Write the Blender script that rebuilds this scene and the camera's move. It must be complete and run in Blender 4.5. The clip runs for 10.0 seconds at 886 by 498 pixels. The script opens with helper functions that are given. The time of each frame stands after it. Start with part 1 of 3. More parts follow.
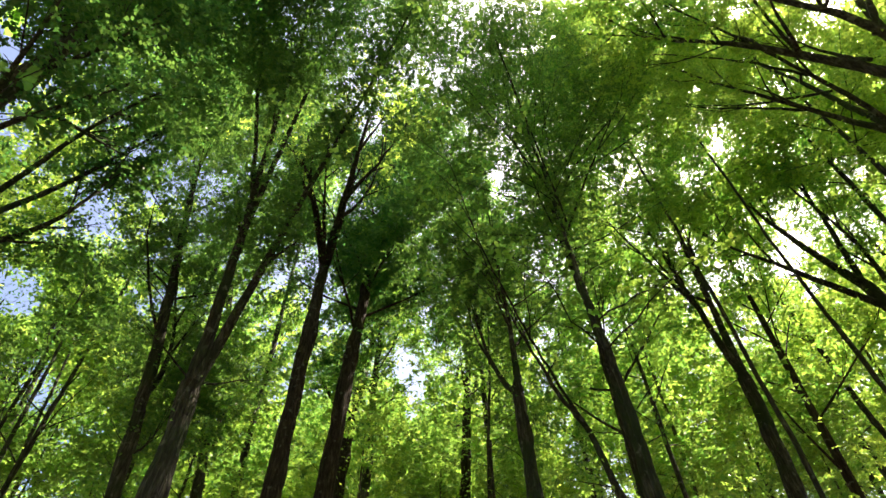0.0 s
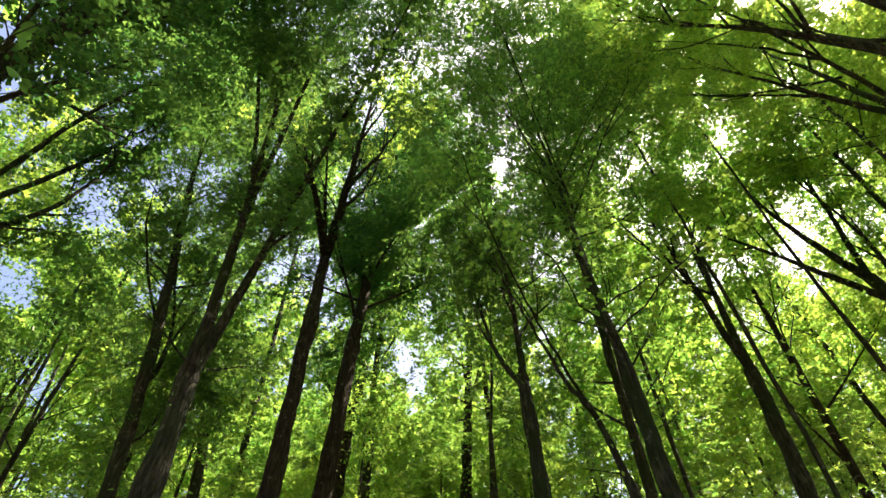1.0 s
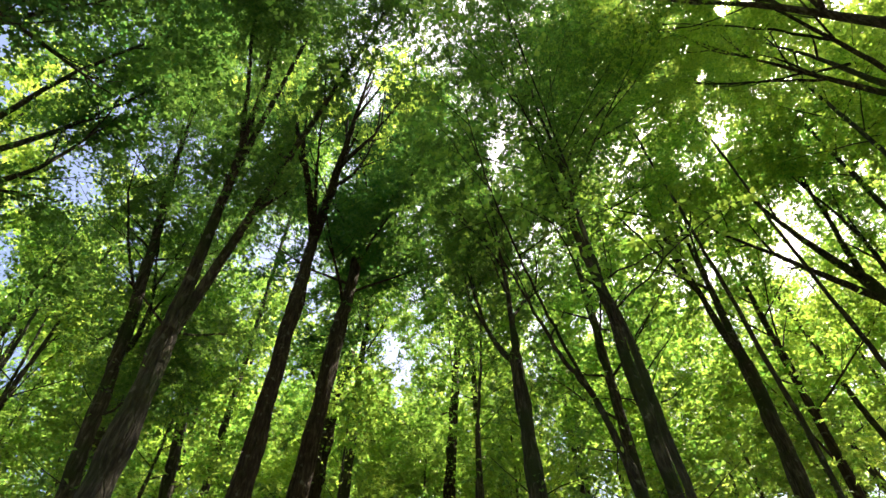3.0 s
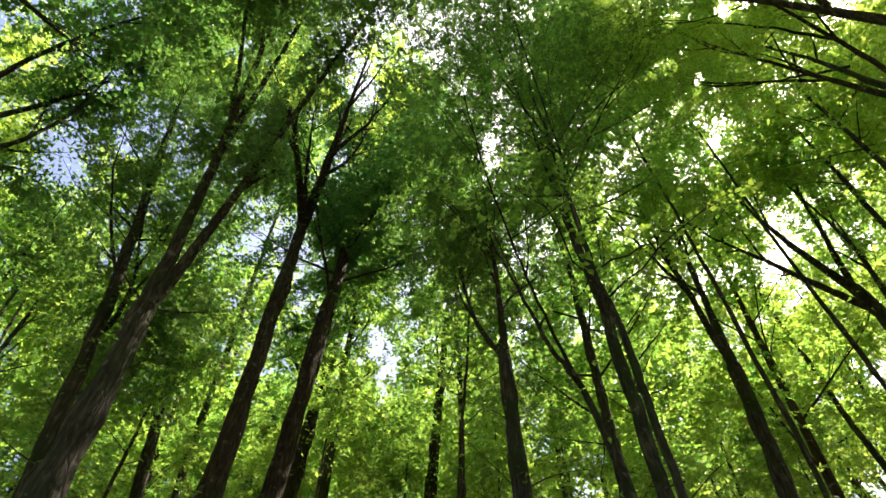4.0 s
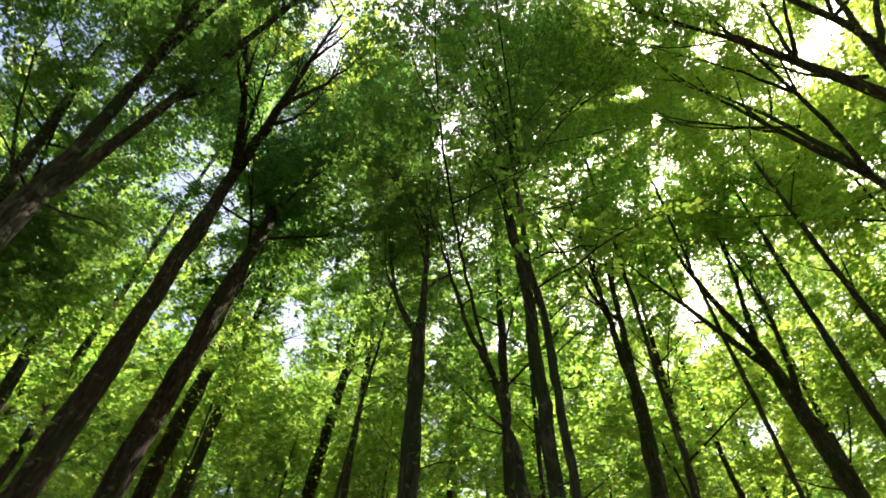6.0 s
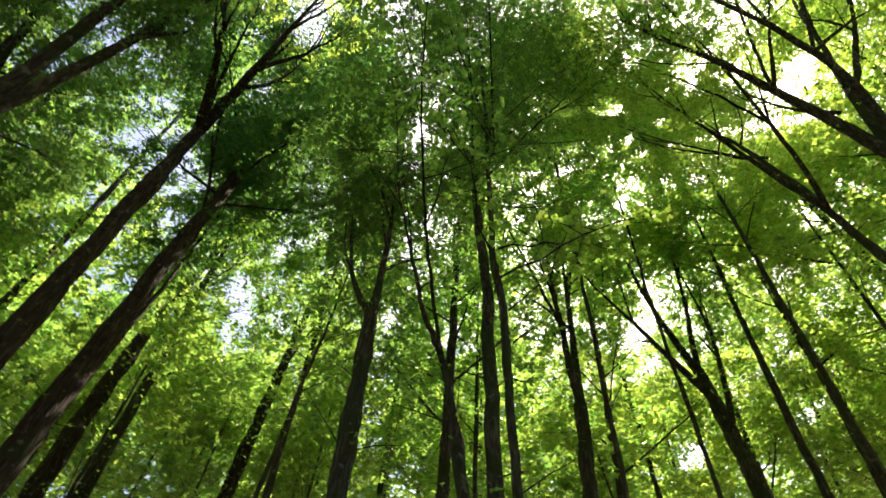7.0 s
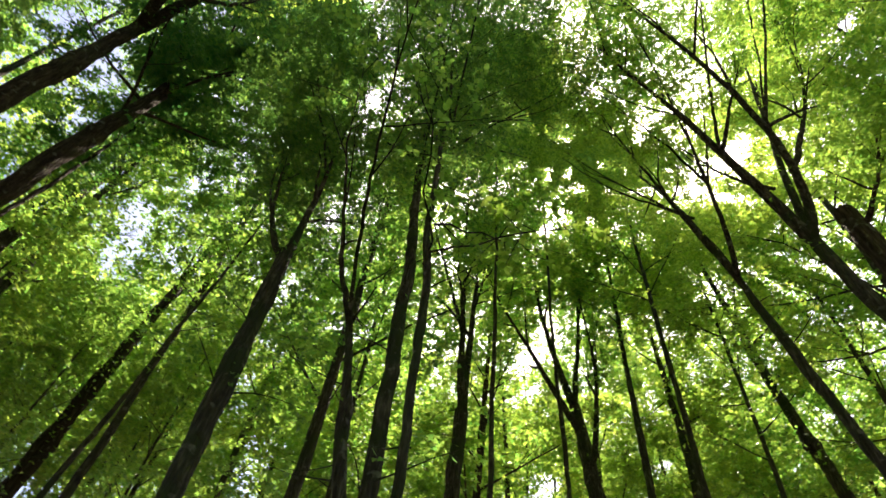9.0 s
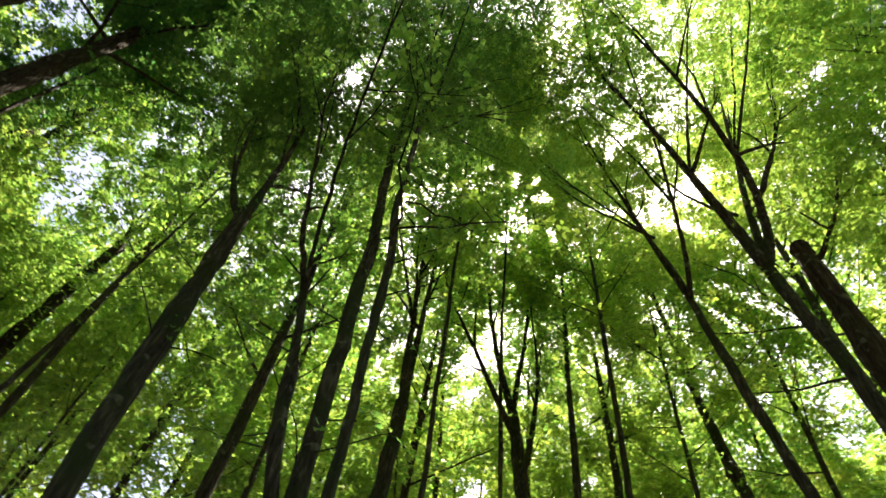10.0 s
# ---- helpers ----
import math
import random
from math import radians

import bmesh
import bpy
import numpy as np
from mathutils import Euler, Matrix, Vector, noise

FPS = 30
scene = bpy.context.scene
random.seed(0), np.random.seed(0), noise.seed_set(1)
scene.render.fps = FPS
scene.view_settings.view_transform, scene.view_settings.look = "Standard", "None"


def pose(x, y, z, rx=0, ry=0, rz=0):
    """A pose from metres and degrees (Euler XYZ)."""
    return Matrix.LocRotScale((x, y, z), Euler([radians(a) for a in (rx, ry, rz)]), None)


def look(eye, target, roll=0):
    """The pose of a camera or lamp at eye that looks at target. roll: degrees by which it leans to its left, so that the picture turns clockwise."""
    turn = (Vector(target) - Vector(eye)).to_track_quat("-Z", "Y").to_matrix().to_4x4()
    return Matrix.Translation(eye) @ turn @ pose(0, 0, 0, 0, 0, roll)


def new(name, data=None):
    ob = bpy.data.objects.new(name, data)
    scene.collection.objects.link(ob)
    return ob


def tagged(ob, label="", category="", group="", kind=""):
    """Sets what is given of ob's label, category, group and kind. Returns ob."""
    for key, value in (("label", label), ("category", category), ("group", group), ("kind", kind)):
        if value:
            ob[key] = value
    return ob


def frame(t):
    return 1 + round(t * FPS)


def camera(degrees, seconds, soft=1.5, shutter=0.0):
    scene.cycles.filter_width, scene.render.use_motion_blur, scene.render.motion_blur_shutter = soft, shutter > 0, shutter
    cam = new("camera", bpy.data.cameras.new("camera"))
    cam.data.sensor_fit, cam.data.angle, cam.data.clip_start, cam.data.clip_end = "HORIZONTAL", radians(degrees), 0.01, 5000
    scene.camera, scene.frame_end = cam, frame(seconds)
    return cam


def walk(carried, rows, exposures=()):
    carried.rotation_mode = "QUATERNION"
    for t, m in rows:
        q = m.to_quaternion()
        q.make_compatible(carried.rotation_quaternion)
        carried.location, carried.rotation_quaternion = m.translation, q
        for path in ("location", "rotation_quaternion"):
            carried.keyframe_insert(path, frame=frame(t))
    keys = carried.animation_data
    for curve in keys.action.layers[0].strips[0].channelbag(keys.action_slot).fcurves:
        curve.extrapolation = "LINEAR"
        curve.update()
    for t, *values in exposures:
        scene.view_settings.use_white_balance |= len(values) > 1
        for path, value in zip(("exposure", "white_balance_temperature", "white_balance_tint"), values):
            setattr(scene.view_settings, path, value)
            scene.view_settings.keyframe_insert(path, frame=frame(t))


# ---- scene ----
# Camera: seconds, eye in metres, turn in degrees
cam = camera(74.24, 10.0, soft=1.5, shutter=0.5)
PATH = [
    (0.0, 0.000, 0.000, 1.550, 140.65, 1.42, 1.74),
    (0.5, -0.038, 0.115, 1.542, 140.65, 1.45, 1.67),
    (1.0, -0.079, 0.236, 1.541, 140.56, 1.35, 1.53),
    (1.5, -0.120, 0.362, 1.539, 140.62, 1.22, 1.21),
    (2.0, -0.146, 0.496, 1.533, 140.70, 1.12, 0.72),
    (2.5, -0.153, 0.635, 1.529, 140.72, 1.02, 0.04),
    (4.0, -0.131, 1.057, 1.526, 141.01, 0.24, -2.90),
    (4.5, -0.119, 1.204, 1.530, 141.17, -0.32, -4.92),
    (5.0, -0.100, 1.344, 1.532, 141.37, -0.90, -8.01),
    (5.5, -0.072, 1.487, 1.537, 141.55, -1.43, -11.98),
    (7.0, 0.008, 1.920, 1.561, 142.12, -3.00, -23.95),
    (7.5, 0.008, 2.036, 1.570, 142.41, -3.73, -28.14),
    (8.0, 0.004, 2.145, 1.579, 142.78, -4.41, -32.58),
    (8.5, 0.014, 2.260, 1.579, 143.16, -4.89, -37.09),
    (9.0, 0.051, 2.394, 1.572, 143.48, -5.20, -41.11),
    (9.5, 0.099, 2.527, 1.574, 143.87, -5.51, -45.14),
    (10.0, 0.145, 2.649, 1.571, 144.38, -5.95, -49.67),
]
SKY, SUN, STOPS, KELVIN, TINT = 0.1, 5.0, 1.84, 6500, 16
walk(cam, [(t, pose(x, y, z, a, b, c)) for t, x, y, z, a, b, c in PATH], [(0.0, STOPS + 0.05, KELVIN, TINT), (5.5, STOPS + 0.03, KELVIN, TINT), (10.0, STOPS - 0.1, KELVIN, TINT)])
# ---- end of camera ----
# ---- world, sun, exposure ----
SUN_UP, SUN_BEARING = 61.0, 57.6          # degrees above the horizon, and from +y towards +x
world = bpy.data.worlds.new("sky")
scene.world = world
world.use_nodes = True
wn = world.node_tree
sky = wn.nodes.new("ShaderNodeTexSky")
sky.sky_type = "NISHITA"
sky.sun_disc = False
sky.sun_elevation, sky.sun_rotation = radians(SUN_UP), radians(SUN_BEARING)
sky.dust_density, sky.air_density = 4.0, 0.9
wn.nodes["Background"].inputs["Strength"].default_value = SKY
wn.links.new(sky.outputs["Color"], wn.nodes["Background"].inputs["Color"])
sun_data = bpy.data.lights.new("sun", "SUN")
sun_data.energy, sun_data.angle, sun_data.color = SUN, radians(0.6), (1.0, 0.88, 0.66)
sun_ob = new("sun", sun_data)
sun_way = Vector((math.cos(radians(SUN_UP)) * math.sin(radians(SUN_BEARING)), math.cos(radians(SUN_UP)) * math.cos(radians(SUN_BEARING)), math.sin(radians(SUN_UP))))
sun_ob.matrix_world = look(sun_way * 60, (0, 0, 0))


# ---- materials ----
def material(name):
    m = bpy.data.materials.new(name)
    m.use_nodes = True
    m.node_tree.nodes.clear()
    return m, m.node_tree.nodes, m.node_tree.links


def ramp(nodes, stops):
    r = nodes.new("ShaderNodeValToRGB")
    while len(r.color_ramp.elements) < len(stops):
        r.color_ramp.elements.new(0.5)
    for e, (at, c) in zip(r.color_ramp.elements, stops):
        e.position, e.color = at, (*c, 1)
    return r


def leaf_material(name, dark, light, through_dark, through_light, share=0.5):
    """A thin leaf: a slightly waxy face and the light that shines through it."""
    m, n, l = material(name)
    out = n.new("ShaderNodeOutputMaterial")
    geo = n.new("ShaderNodeNewGeometry")
    info = n.new("ShaderNodeObjectInfo")
    tex = n.new("ShaderNodeTexNoise")
    tex.inputs["Scale"].default_value, tex.inputs["Detail"].default_value = 0.7, 2.0
    l.new(geo.outputs["Position"], tex.inputs["Vector"])
    a = n.new("ShaderNodeMath")
    a.operation = "MULTIPLY_ADD"
    l.new(geo.outputs["Random Per Island"], a.inputs[0])
    a.inputs[1].default_value = 0.55
    b = n.new("ShaderNodeMath")
    b.operation = "MULTIPLY_ADD"
    l.new(tex.outputs["Fac"], b.inputs[0])
    b.inputs[1].default_value = 0.6
    c = n.new("ShaderNodeMath")
    c.operation = "MULTIPLY_ADD"
    l.new(info.outputs["Random"], c.inputs[0])
    c.inputs[1].default_value, c.inputs[2].default_value = 0.3, -0.22
    l.new(c.outputs[0], b.inputs[2])
    l.new(b.outputs[0], a.inputs[2])
    face, back = ramp(n, [(0.1, dark), (0.9, light)]), ramp(n, [(0.1, through_dark), (0.9, through_light)])
    l.new(a.outputs[0], face.inputs[0])
    l.new(a.outputs[0], back.inputs[0])
    p = n.new("ShaderNodeBsdfPrincipled")
    p.inputs["Roughness"].default_value = 0.42
    p.inputs["Specular IOR Level"].default_value = 0.35
    l.new(face.outputs[0], p.inputs["Base Color"])
    t = n.new("ShaderNodeBsdfTranslucent")
    l.new(back.outputs[0], t.inputs["Color"])
    mix = n.new("ShaderNodeMixShader")
    mix.inputs[0].default_value = share
    l.new(p.outputs[0], mix.inputs[1])
    l.new(t.outputs[0], mix.inputs[2])
    l.new(mix.outputs[0], out.inputs["Surface"])
    return m


def bark_material(name, dark, mid, pale, moss, moss_share, scale=1.0):
    m, n, l = material(name)
    out = n.new("ShaderNodeOutputMaterial")
    tc = n.new("ShaderNodeTexCoord")
    mp = n.new("ShaderNodeMapping")
    mp.inputs["Scale"].default_value = (1, 1, 0.16)
    l.new(tc.outputs["Object"], mp.inputs["Vector"])
    fur = n.new("ShaderNodeTexNoise")              # furrows along the trunk
    fur.inputs["Scale"].default_value, fur.inputs["Detail"].default_value = 26 * scale, 6
    fur.inputs["Roughness"].default_value = 0.65
    l.new(mp.outputs[0], fur.inputs["Vector"])
    big = n.new("ShaderNodeTexNoise")              # stains
    big.inputs["Scale"].default_value, big.inputs["Detail"].default_value = 1.6, 4
    l.new(tc.outputs["Object"], big.inputs["Vector"])
    col = ramp(n, [(0.3, dark), (0.52, mid), (0.75, pale)])
    l.new(fur.outputs["Fac"], col.inputs[0])
    mr = ramp(n, [(0.62 - moss_share * 0.4, (0, 0, 0)), (0.75 - moss_share * 0.35, (1, 1, 1))])
    l.new(big.outputs["Fac"], mr.inputs[0])
    mix = n.new("ShaderNodeMixRGB")
    l.new(mr.outputs[0], mix.inputs[0])
    l.new(col.outputs[0], mix.inputs[1])
    mix.inputs[2].default_value = (*moss, 1)
    spots = n.new("ShaderNodeTexNoise")            # lichen
    spots.inputs["Scale"].default_value, spots.inputs["Detail"].default_value = 7.0, 5
    l.new(tc.outputs["Object"], spots.inputs["Vector"])
    sr = ramp(n, [(0.62, (0, 0, 0)), (0.68, (0.55, 0.55, 0.55))])
    l.new(spots.outputs["Fac"], sr.inputs[0])
    mix2 = n.new("ShaderNodeMixRGB")
    l.new(sr.outputs[0], mix2.inputs[0])
    l.new(mix.outputs[0], mix2.inputs[1])
    mix2.inputs[2].default_value = (0.2, 0.2, 0.165, 1)
    plates = n.new("ShaderNodeTexVoronoi")         # plates between the cracks
    plates.feature = "DISTANCE_TO_EDGE"
    plates.inputs["Scale"].default_value = 17 * scale
    l.new(mp.outputs[0], plates.inputs["Vector"])
    crack = n.new("ShaderNodeMapRange")
    crack.inputs["From Max"].default_value = 0.12
    l.new(plates.outputs["Distance"], crack.inputs["Value"])
    relief = n.new("ShaderNodeMath")
    relief.operation = "MULTIPLY_ADD"
    relief.inputs[1].default_value = 0.6
    l.new(crack.outputs["Result"], relief.inputs[0])
    l.new(fur.outputs["Fac"], relief.inputs[2])
    bump = n.new("ShaderNodeBump")
    bump.inputs["Strength"].default_value, bump.inputs["Distance"].default_value = 1.0, 0.03
    l.new(relief.outputs[0], bump.inputs["Height"])
    p = n.new("ShaderNodeBsdfPrincipled")
    p.inputs["Roughness"].default_value = 0.9
    p.inputs["Specular IOR Level"].default_value = 0.2
    l.new(mix2.outputs[0], p.inputs["Base Color"])
    l.new(bump.outputs[0], p.inputs["Normal"])
    l.new(p.outputs[0], out.inputs["Surface"])
    return m


LEAF = leaf_material("leaf_green", (0.036, 0.08, 0.022), (0.08, 0.15, 0.03), (0.14, 0.4, 0.07), (0.53, 0.74, 0.115), 0.6)
# Lit and shaded copies of the leaf: sun and shade put into the colour.
LEAF_LIT = leaf_material("leaf_lit", (0.045, 0.095, 0.02), (0.1, 0.175, 0.03), (0.18, 0.46, 0.07), (0.68, 0.83, 0.125), 0.62)
LEAF_SHADED = leaf_material("leaf_shaded", (0.03, 0.07, 0.022), (0.06, 0.125, 0.03), (0.085, 0.28, 0.06), (0.33, 0.53, 0.085), 0.47)
BARK_BROWN = bark_material("bark_brown", (0.014, 0.009, 0.007), (0.05, 0.036, 0.027), (0.13, 0.1, 0.078), (0.038, 0.045, 0.022), 0.12)
BARK_GREY = bark_material("bark_grey", (0.017, 0.015, 0.012), (0.06, 0.054, 0.043), (0.16, 0.145, 0.12), (0.038, 0.048, 0.022), 0.3)
BARK_MOSSY = bark_material("bark_mossy", (0.016, 0.014, 0.011), (0.056, 0.05, 0.039), (0.17, 0.155, 0.13), (0.034, 0.047, 0.02), 0.42)

gm, gn, gl = material("leaf_litter")
g_out, g_p, g_t = gn.new("ShaderNodeOutputMaterial"), gn.new("ShaderNodeBsdfPrincipled"), gn.new("ShaderNodeTexCoord")
g_v, g_n2 = gn.new("ShaderNodeTexVoronoi"), gn.new("ShaderNodeTexNoise")
g_v.inputs["Scale"].default_value, g_n2.inputs["Scale"].default_value = 14.0, 0.6
g_r = ramp(gn, [(0.0, (0.06, 0.035, 0.018)), (0.5, (0.13, 0.08, 0.04)), (1.0, (0.2, 0.14, 0.07))])
g_m, g_b = gn.new("ShaderNodeMixRGB"), gn.new("ShaderNodeBump")
g_m.inputs[2].default_value = (0.035, 0.06, 0.015, 1)
g_mr = ramp(gn, [(0.5, (0, 0, 0)), (0.7, (0.8, 0.8, 0.8))])
gl.new(g_t.outputs["Object"], g_v.inputs["Vector"])
gl.new(g_t.outputs["Object"], g_n2.inputs["Vector"])
gl.new(g_v.outputs["Color"], g_r.inputs[0])
gl.new(g_n2.outputs["Fac"], g_mr.inputs[0])
gl.new(g_mr.outputs[0], g_m.inputs[0])
gl.new(g_r.outputs[0], g_m.inputs[1])
gl.new(g_m.outputs[0], g_p.inputs["Base Color"])
gl.new(g_v.outputs["Distance"], g_b.inputs["Height"])
gl.new(g_b.outputs[0], g_p.inputs["Normal"])
g_b.inputs["Distance"].default_value = 0.03
g_p.inputs["Roughness"].default_value = 0.9
gl.new(g_p.outputs[0], g_out.inputs["Surface"])


# ---- mesh helpers ----
def quick_mesh(name, verts, quads, mat, smooth=False):
    """A mesh from an (n, 3) array of places and an (m, 3) or (m, 4) array of corners."""
    me = bpy.data.meshes.new(name)
    me.vertices.add(len(verts))
    me.vertices.foreach_set("co", np.ascontiguousarray(verts, dtype=np.float32).ravel())
    me.loops.add(quads.size)
    me.loops.foreach_set("vertex_index", np.ascontiguousarray(quads, dtype=np.int32).ravel())
    me.polygons.add(len(quads))
    me.polygons.foreach_set("loop_start", np.arange(0, quads.size, quads.shape[1], dtype=np.int32))
    if smooth:
        me.polygons.foreach_set("use_smooth", np.ones(len(quads), dtype=bool))
    me.materials.append(mat)
    me.update(calc_edges=True)
    return me


def part(name, me, parent, label=""):
    ob = new(name, me)
    ob.parent = parent
    return tagged(ob, label)


def tube(points, radii, sides=8, rough=0.0, rng=None):
    """A closed, tapered tube along a line of points: verts and quads."""
    pts, radii = np.asarray(points, float), np.asarray(radii, float)
    n = len(pts)
    d = np.gradient(pts, axis=0)
    d /= np.linalg.norm(d, axis=1)[:, None] + 1e-9
    ref = np.array([1.0, 0.0, 0.0]) if abs(d[0, 0]) < 0.9 else np.array([0.0, 1.0, 0.0])
    u = np.cross(d, ref)
    u /= np.linalg.norm(u, axis=1)[:, None] + 1e-9
    v = np.cross(d, u)
    ang = np.arange(sides) * 2 * math.pi / sides
    r = radii[:, None] * np.ones((1, sides))
    if rough > 0:
        ph = rng.uniform(0, 6.28, 6)
        s = np.linspace(0, n * 0.35, n)[:, None]
        r = r * (1 + rough * (np.sin(3 * ang[None] + ph[0] + 0.5 * np.sin(s * 0.8 + ph[1])) * 0.5 + np.sin(2 * ang[None] + s * 0.9 + ph[2]) * 0.5
                              + np.sin(s * 2.1 + ph[3] + ang[None]) * 0.5 + rng.normal(0, 0.35, (n, sides))))
    ring = pts[:, None, :] + r[:, :, None] * (np.cos(ang)[None, :, None] * u[:, None, :] + np.sin(ang)[None, :, None] * v[:, None, :])
    verts = ring.reshape(-1, 3)
    i, j = np.meshgrid(np.arange(n - 1), np.arange(sides), indexing="ij")
    a, b = i * sides + j, i * sides + (j + 1) % sides
    quads = np.stack([a, a + sides, b + sides, b], -1).reshape(-1, 4)
    k = sides // 2 - 1                              # end caps
    caps = []
    for base in (0, (n - 1) * sides):
        for q in range(k):
            caps.append((base + q, base + q + 1, base + sides - 2 - q, base + sides - 1 - q))
    return verts, np.concatenate([quads, np.array(caps)]) if caps else quads


def join(pieces):
    vs, qs, at = [], [], 0
    for v, q in pieces:
        vs.append(v)
        qs.append(q + at)
        at += len(v)
    return np.concatenate(vs), np.concatenate(qs)


# ---- openings cut in the canopy to fit the camera's view: centre and radius ----
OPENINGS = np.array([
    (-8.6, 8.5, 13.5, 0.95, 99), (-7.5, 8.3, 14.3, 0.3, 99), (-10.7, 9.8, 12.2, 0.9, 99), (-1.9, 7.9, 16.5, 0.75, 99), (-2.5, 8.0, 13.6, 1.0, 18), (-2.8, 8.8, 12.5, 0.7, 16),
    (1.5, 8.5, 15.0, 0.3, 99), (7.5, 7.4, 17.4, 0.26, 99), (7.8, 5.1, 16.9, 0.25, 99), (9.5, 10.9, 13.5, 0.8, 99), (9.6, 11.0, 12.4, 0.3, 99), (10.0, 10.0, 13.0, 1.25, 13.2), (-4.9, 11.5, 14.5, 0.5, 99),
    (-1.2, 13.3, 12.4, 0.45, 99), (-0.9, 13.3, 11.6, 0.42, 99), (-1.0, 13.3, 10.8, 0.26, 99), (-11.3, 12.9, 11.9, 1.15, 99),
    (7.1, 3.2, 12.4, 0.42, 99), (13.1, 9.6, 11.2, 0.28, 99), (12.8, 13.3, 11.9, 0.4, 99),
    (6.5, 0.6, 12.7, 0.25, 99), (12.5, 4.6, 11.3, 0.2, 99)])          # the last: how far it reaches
OPENING_EYES = np.array([(0.0, 0.1, 1.55), (-0.13, 1.0, 1.55), (0.0, 1.9, 1.55), (0.14, 2.6, 1.55)])   # camera places from which they are cut


def in_sight_cone(p, rng):
    """Which of the places p lie in the cones from the camera's path through the openings; their edges are ragged."""
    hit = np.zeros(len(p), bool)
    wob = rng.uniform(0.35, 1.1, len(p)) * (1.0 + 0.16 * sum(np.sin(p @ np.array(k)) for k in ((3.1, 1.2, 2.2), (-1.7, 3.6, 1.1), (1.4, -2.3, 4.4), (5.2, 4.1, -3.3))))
    for e in OPENING_EYES:
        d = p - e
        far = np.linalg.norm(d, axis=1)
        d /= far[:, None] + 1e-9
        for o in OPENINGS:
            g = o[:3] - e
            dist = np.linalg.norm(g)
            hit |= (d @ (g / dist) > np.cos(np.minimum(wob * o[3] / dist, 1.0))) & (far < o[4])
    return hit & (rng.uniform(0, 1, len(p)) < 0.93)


CELL = math.radians(0.2)                    # sight lines to the stems, as bearings and heights from the camera's path
STEM_EYES = np.array([(0.0, 0.0, 1.55), (-0.12, 0.4, 1.54), (-0.14, 0.85, 1.53), (-0.11, 1.3, 1.53), (-0.03, 1.75, 1.55), (0.01, 2.15, 1.57), (0.14, 2.6, 1.57)])
SIGHT_LINES = np.zeros((len(STEM_EYES), 1800, 460), np.float32)
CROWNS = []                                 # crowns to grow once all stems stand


def keep_stem_in_view(points, radii):
    """Marks the camera's sight lines to this stem; leaves are cut out of them."""
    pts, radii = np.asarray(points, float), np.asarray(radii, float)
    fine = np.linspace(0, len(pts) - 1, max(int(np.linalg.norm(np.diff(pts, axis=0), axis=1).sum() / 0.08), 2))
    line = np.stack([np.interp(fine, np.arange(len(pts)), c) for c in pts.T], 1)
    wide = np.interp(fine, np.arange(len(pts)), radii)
    for k, e in enumerate(STEM_EYES):
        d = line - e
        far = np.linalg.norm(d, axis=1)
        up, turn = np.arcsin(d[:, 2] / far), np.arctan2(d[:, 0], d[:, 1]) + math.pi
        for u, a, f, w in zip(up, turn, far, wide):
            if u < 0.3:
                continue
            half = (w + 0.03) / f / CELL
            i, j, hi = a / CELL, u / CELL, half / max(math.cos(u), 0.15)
            box = SIGHT_LINES[k, max(int(i - hi), 0):int(i + hi) + 2, max(int(j - half), 0):int(j + half) + 2]
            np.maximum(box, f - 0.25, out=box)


def hides_stem(p, rng):
    """Which of the places p would hide a kept stem from the camera's path."""
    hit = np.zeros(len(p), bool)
    for k, e in enumerate(STEM_EYES):
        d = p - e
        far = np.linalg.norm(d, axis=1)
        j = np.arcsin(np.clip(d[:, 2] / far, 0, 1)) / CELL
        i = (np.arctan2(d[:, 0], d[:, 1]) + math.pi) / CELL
        hit |= SIGHT_LINES[k, np.clip(i.astype(int), 0, 1799), np.clip(j.astype(int), 0, 459)] > far
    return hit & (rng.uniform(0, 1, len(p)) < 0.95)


SUNWARD = np.array([math.sin(math.radians(57.6)) * math.cos(math.radians(61)), math.cos(math.radians(57.6)) * math.cos(math.radians(61)), math.sin(math.radians(61))])
ACROSS = np.cross(SUNWARD, (0, 0, 1.0))
ACROSS /= np.linalg.norm(ACROSS)
DOWNWARD = np.cross(SUNWARD, ACROSS)
WAVES = np.random.default_rng(77).uniform((0.0, 4.0, 0.0), (2 * math.pi, 11.0, 2 * math.pi), (9, 3))    # heading, waves a metre, start


def sun_gaps(p, rng):
    """Chinks in the upper canopy, fitted to the camera's view, through which beams of sun fall on the leaves below."""
    u, v = p @ ACROSS, p @ DOWNWARD
    n = sum(np.sin((u * math.cos(a) + v * math.sin(a)) * k + s) for a, k, s in WAVES) / math.sqrt(len(WAVES) / 2)
    away = np.hypot(p[:, 0], p[:, 1] - 1.3)
    far = away > 9.5
    wide = np.where(far, np.where(p[:, 0] > 2.5, 0.05, 0.0), 1.3)
    chance = np.clip((p[:, 2] - np.where(far, np.maximum(8.0, 0.55 * away + 2.0), 8.0)) / 4.5, 0, 0.9)
    up = p - np.array([0.0, 1.3, 1.5])
    wide = np.where(up @ SUNWARD > 0.962 * np.linalg.norm(up, axis=1), np.maximum(wide, 1.0), wide)        # kept whole in a cone towards the sun, so the view shows fewer holes
    thin = (up @ SUNWARD > 0.92 * np.linalg.norm(up, axis=1)) & (p[:, 2] > 7.5)         # thinned at random round that cone, to brighten the view with sky specks
    return (n > wide) & (rng.uniform(0, 1, len(p)) < chance) | thin & (rng.uniform(0, 1, len(p)) < 0.12)


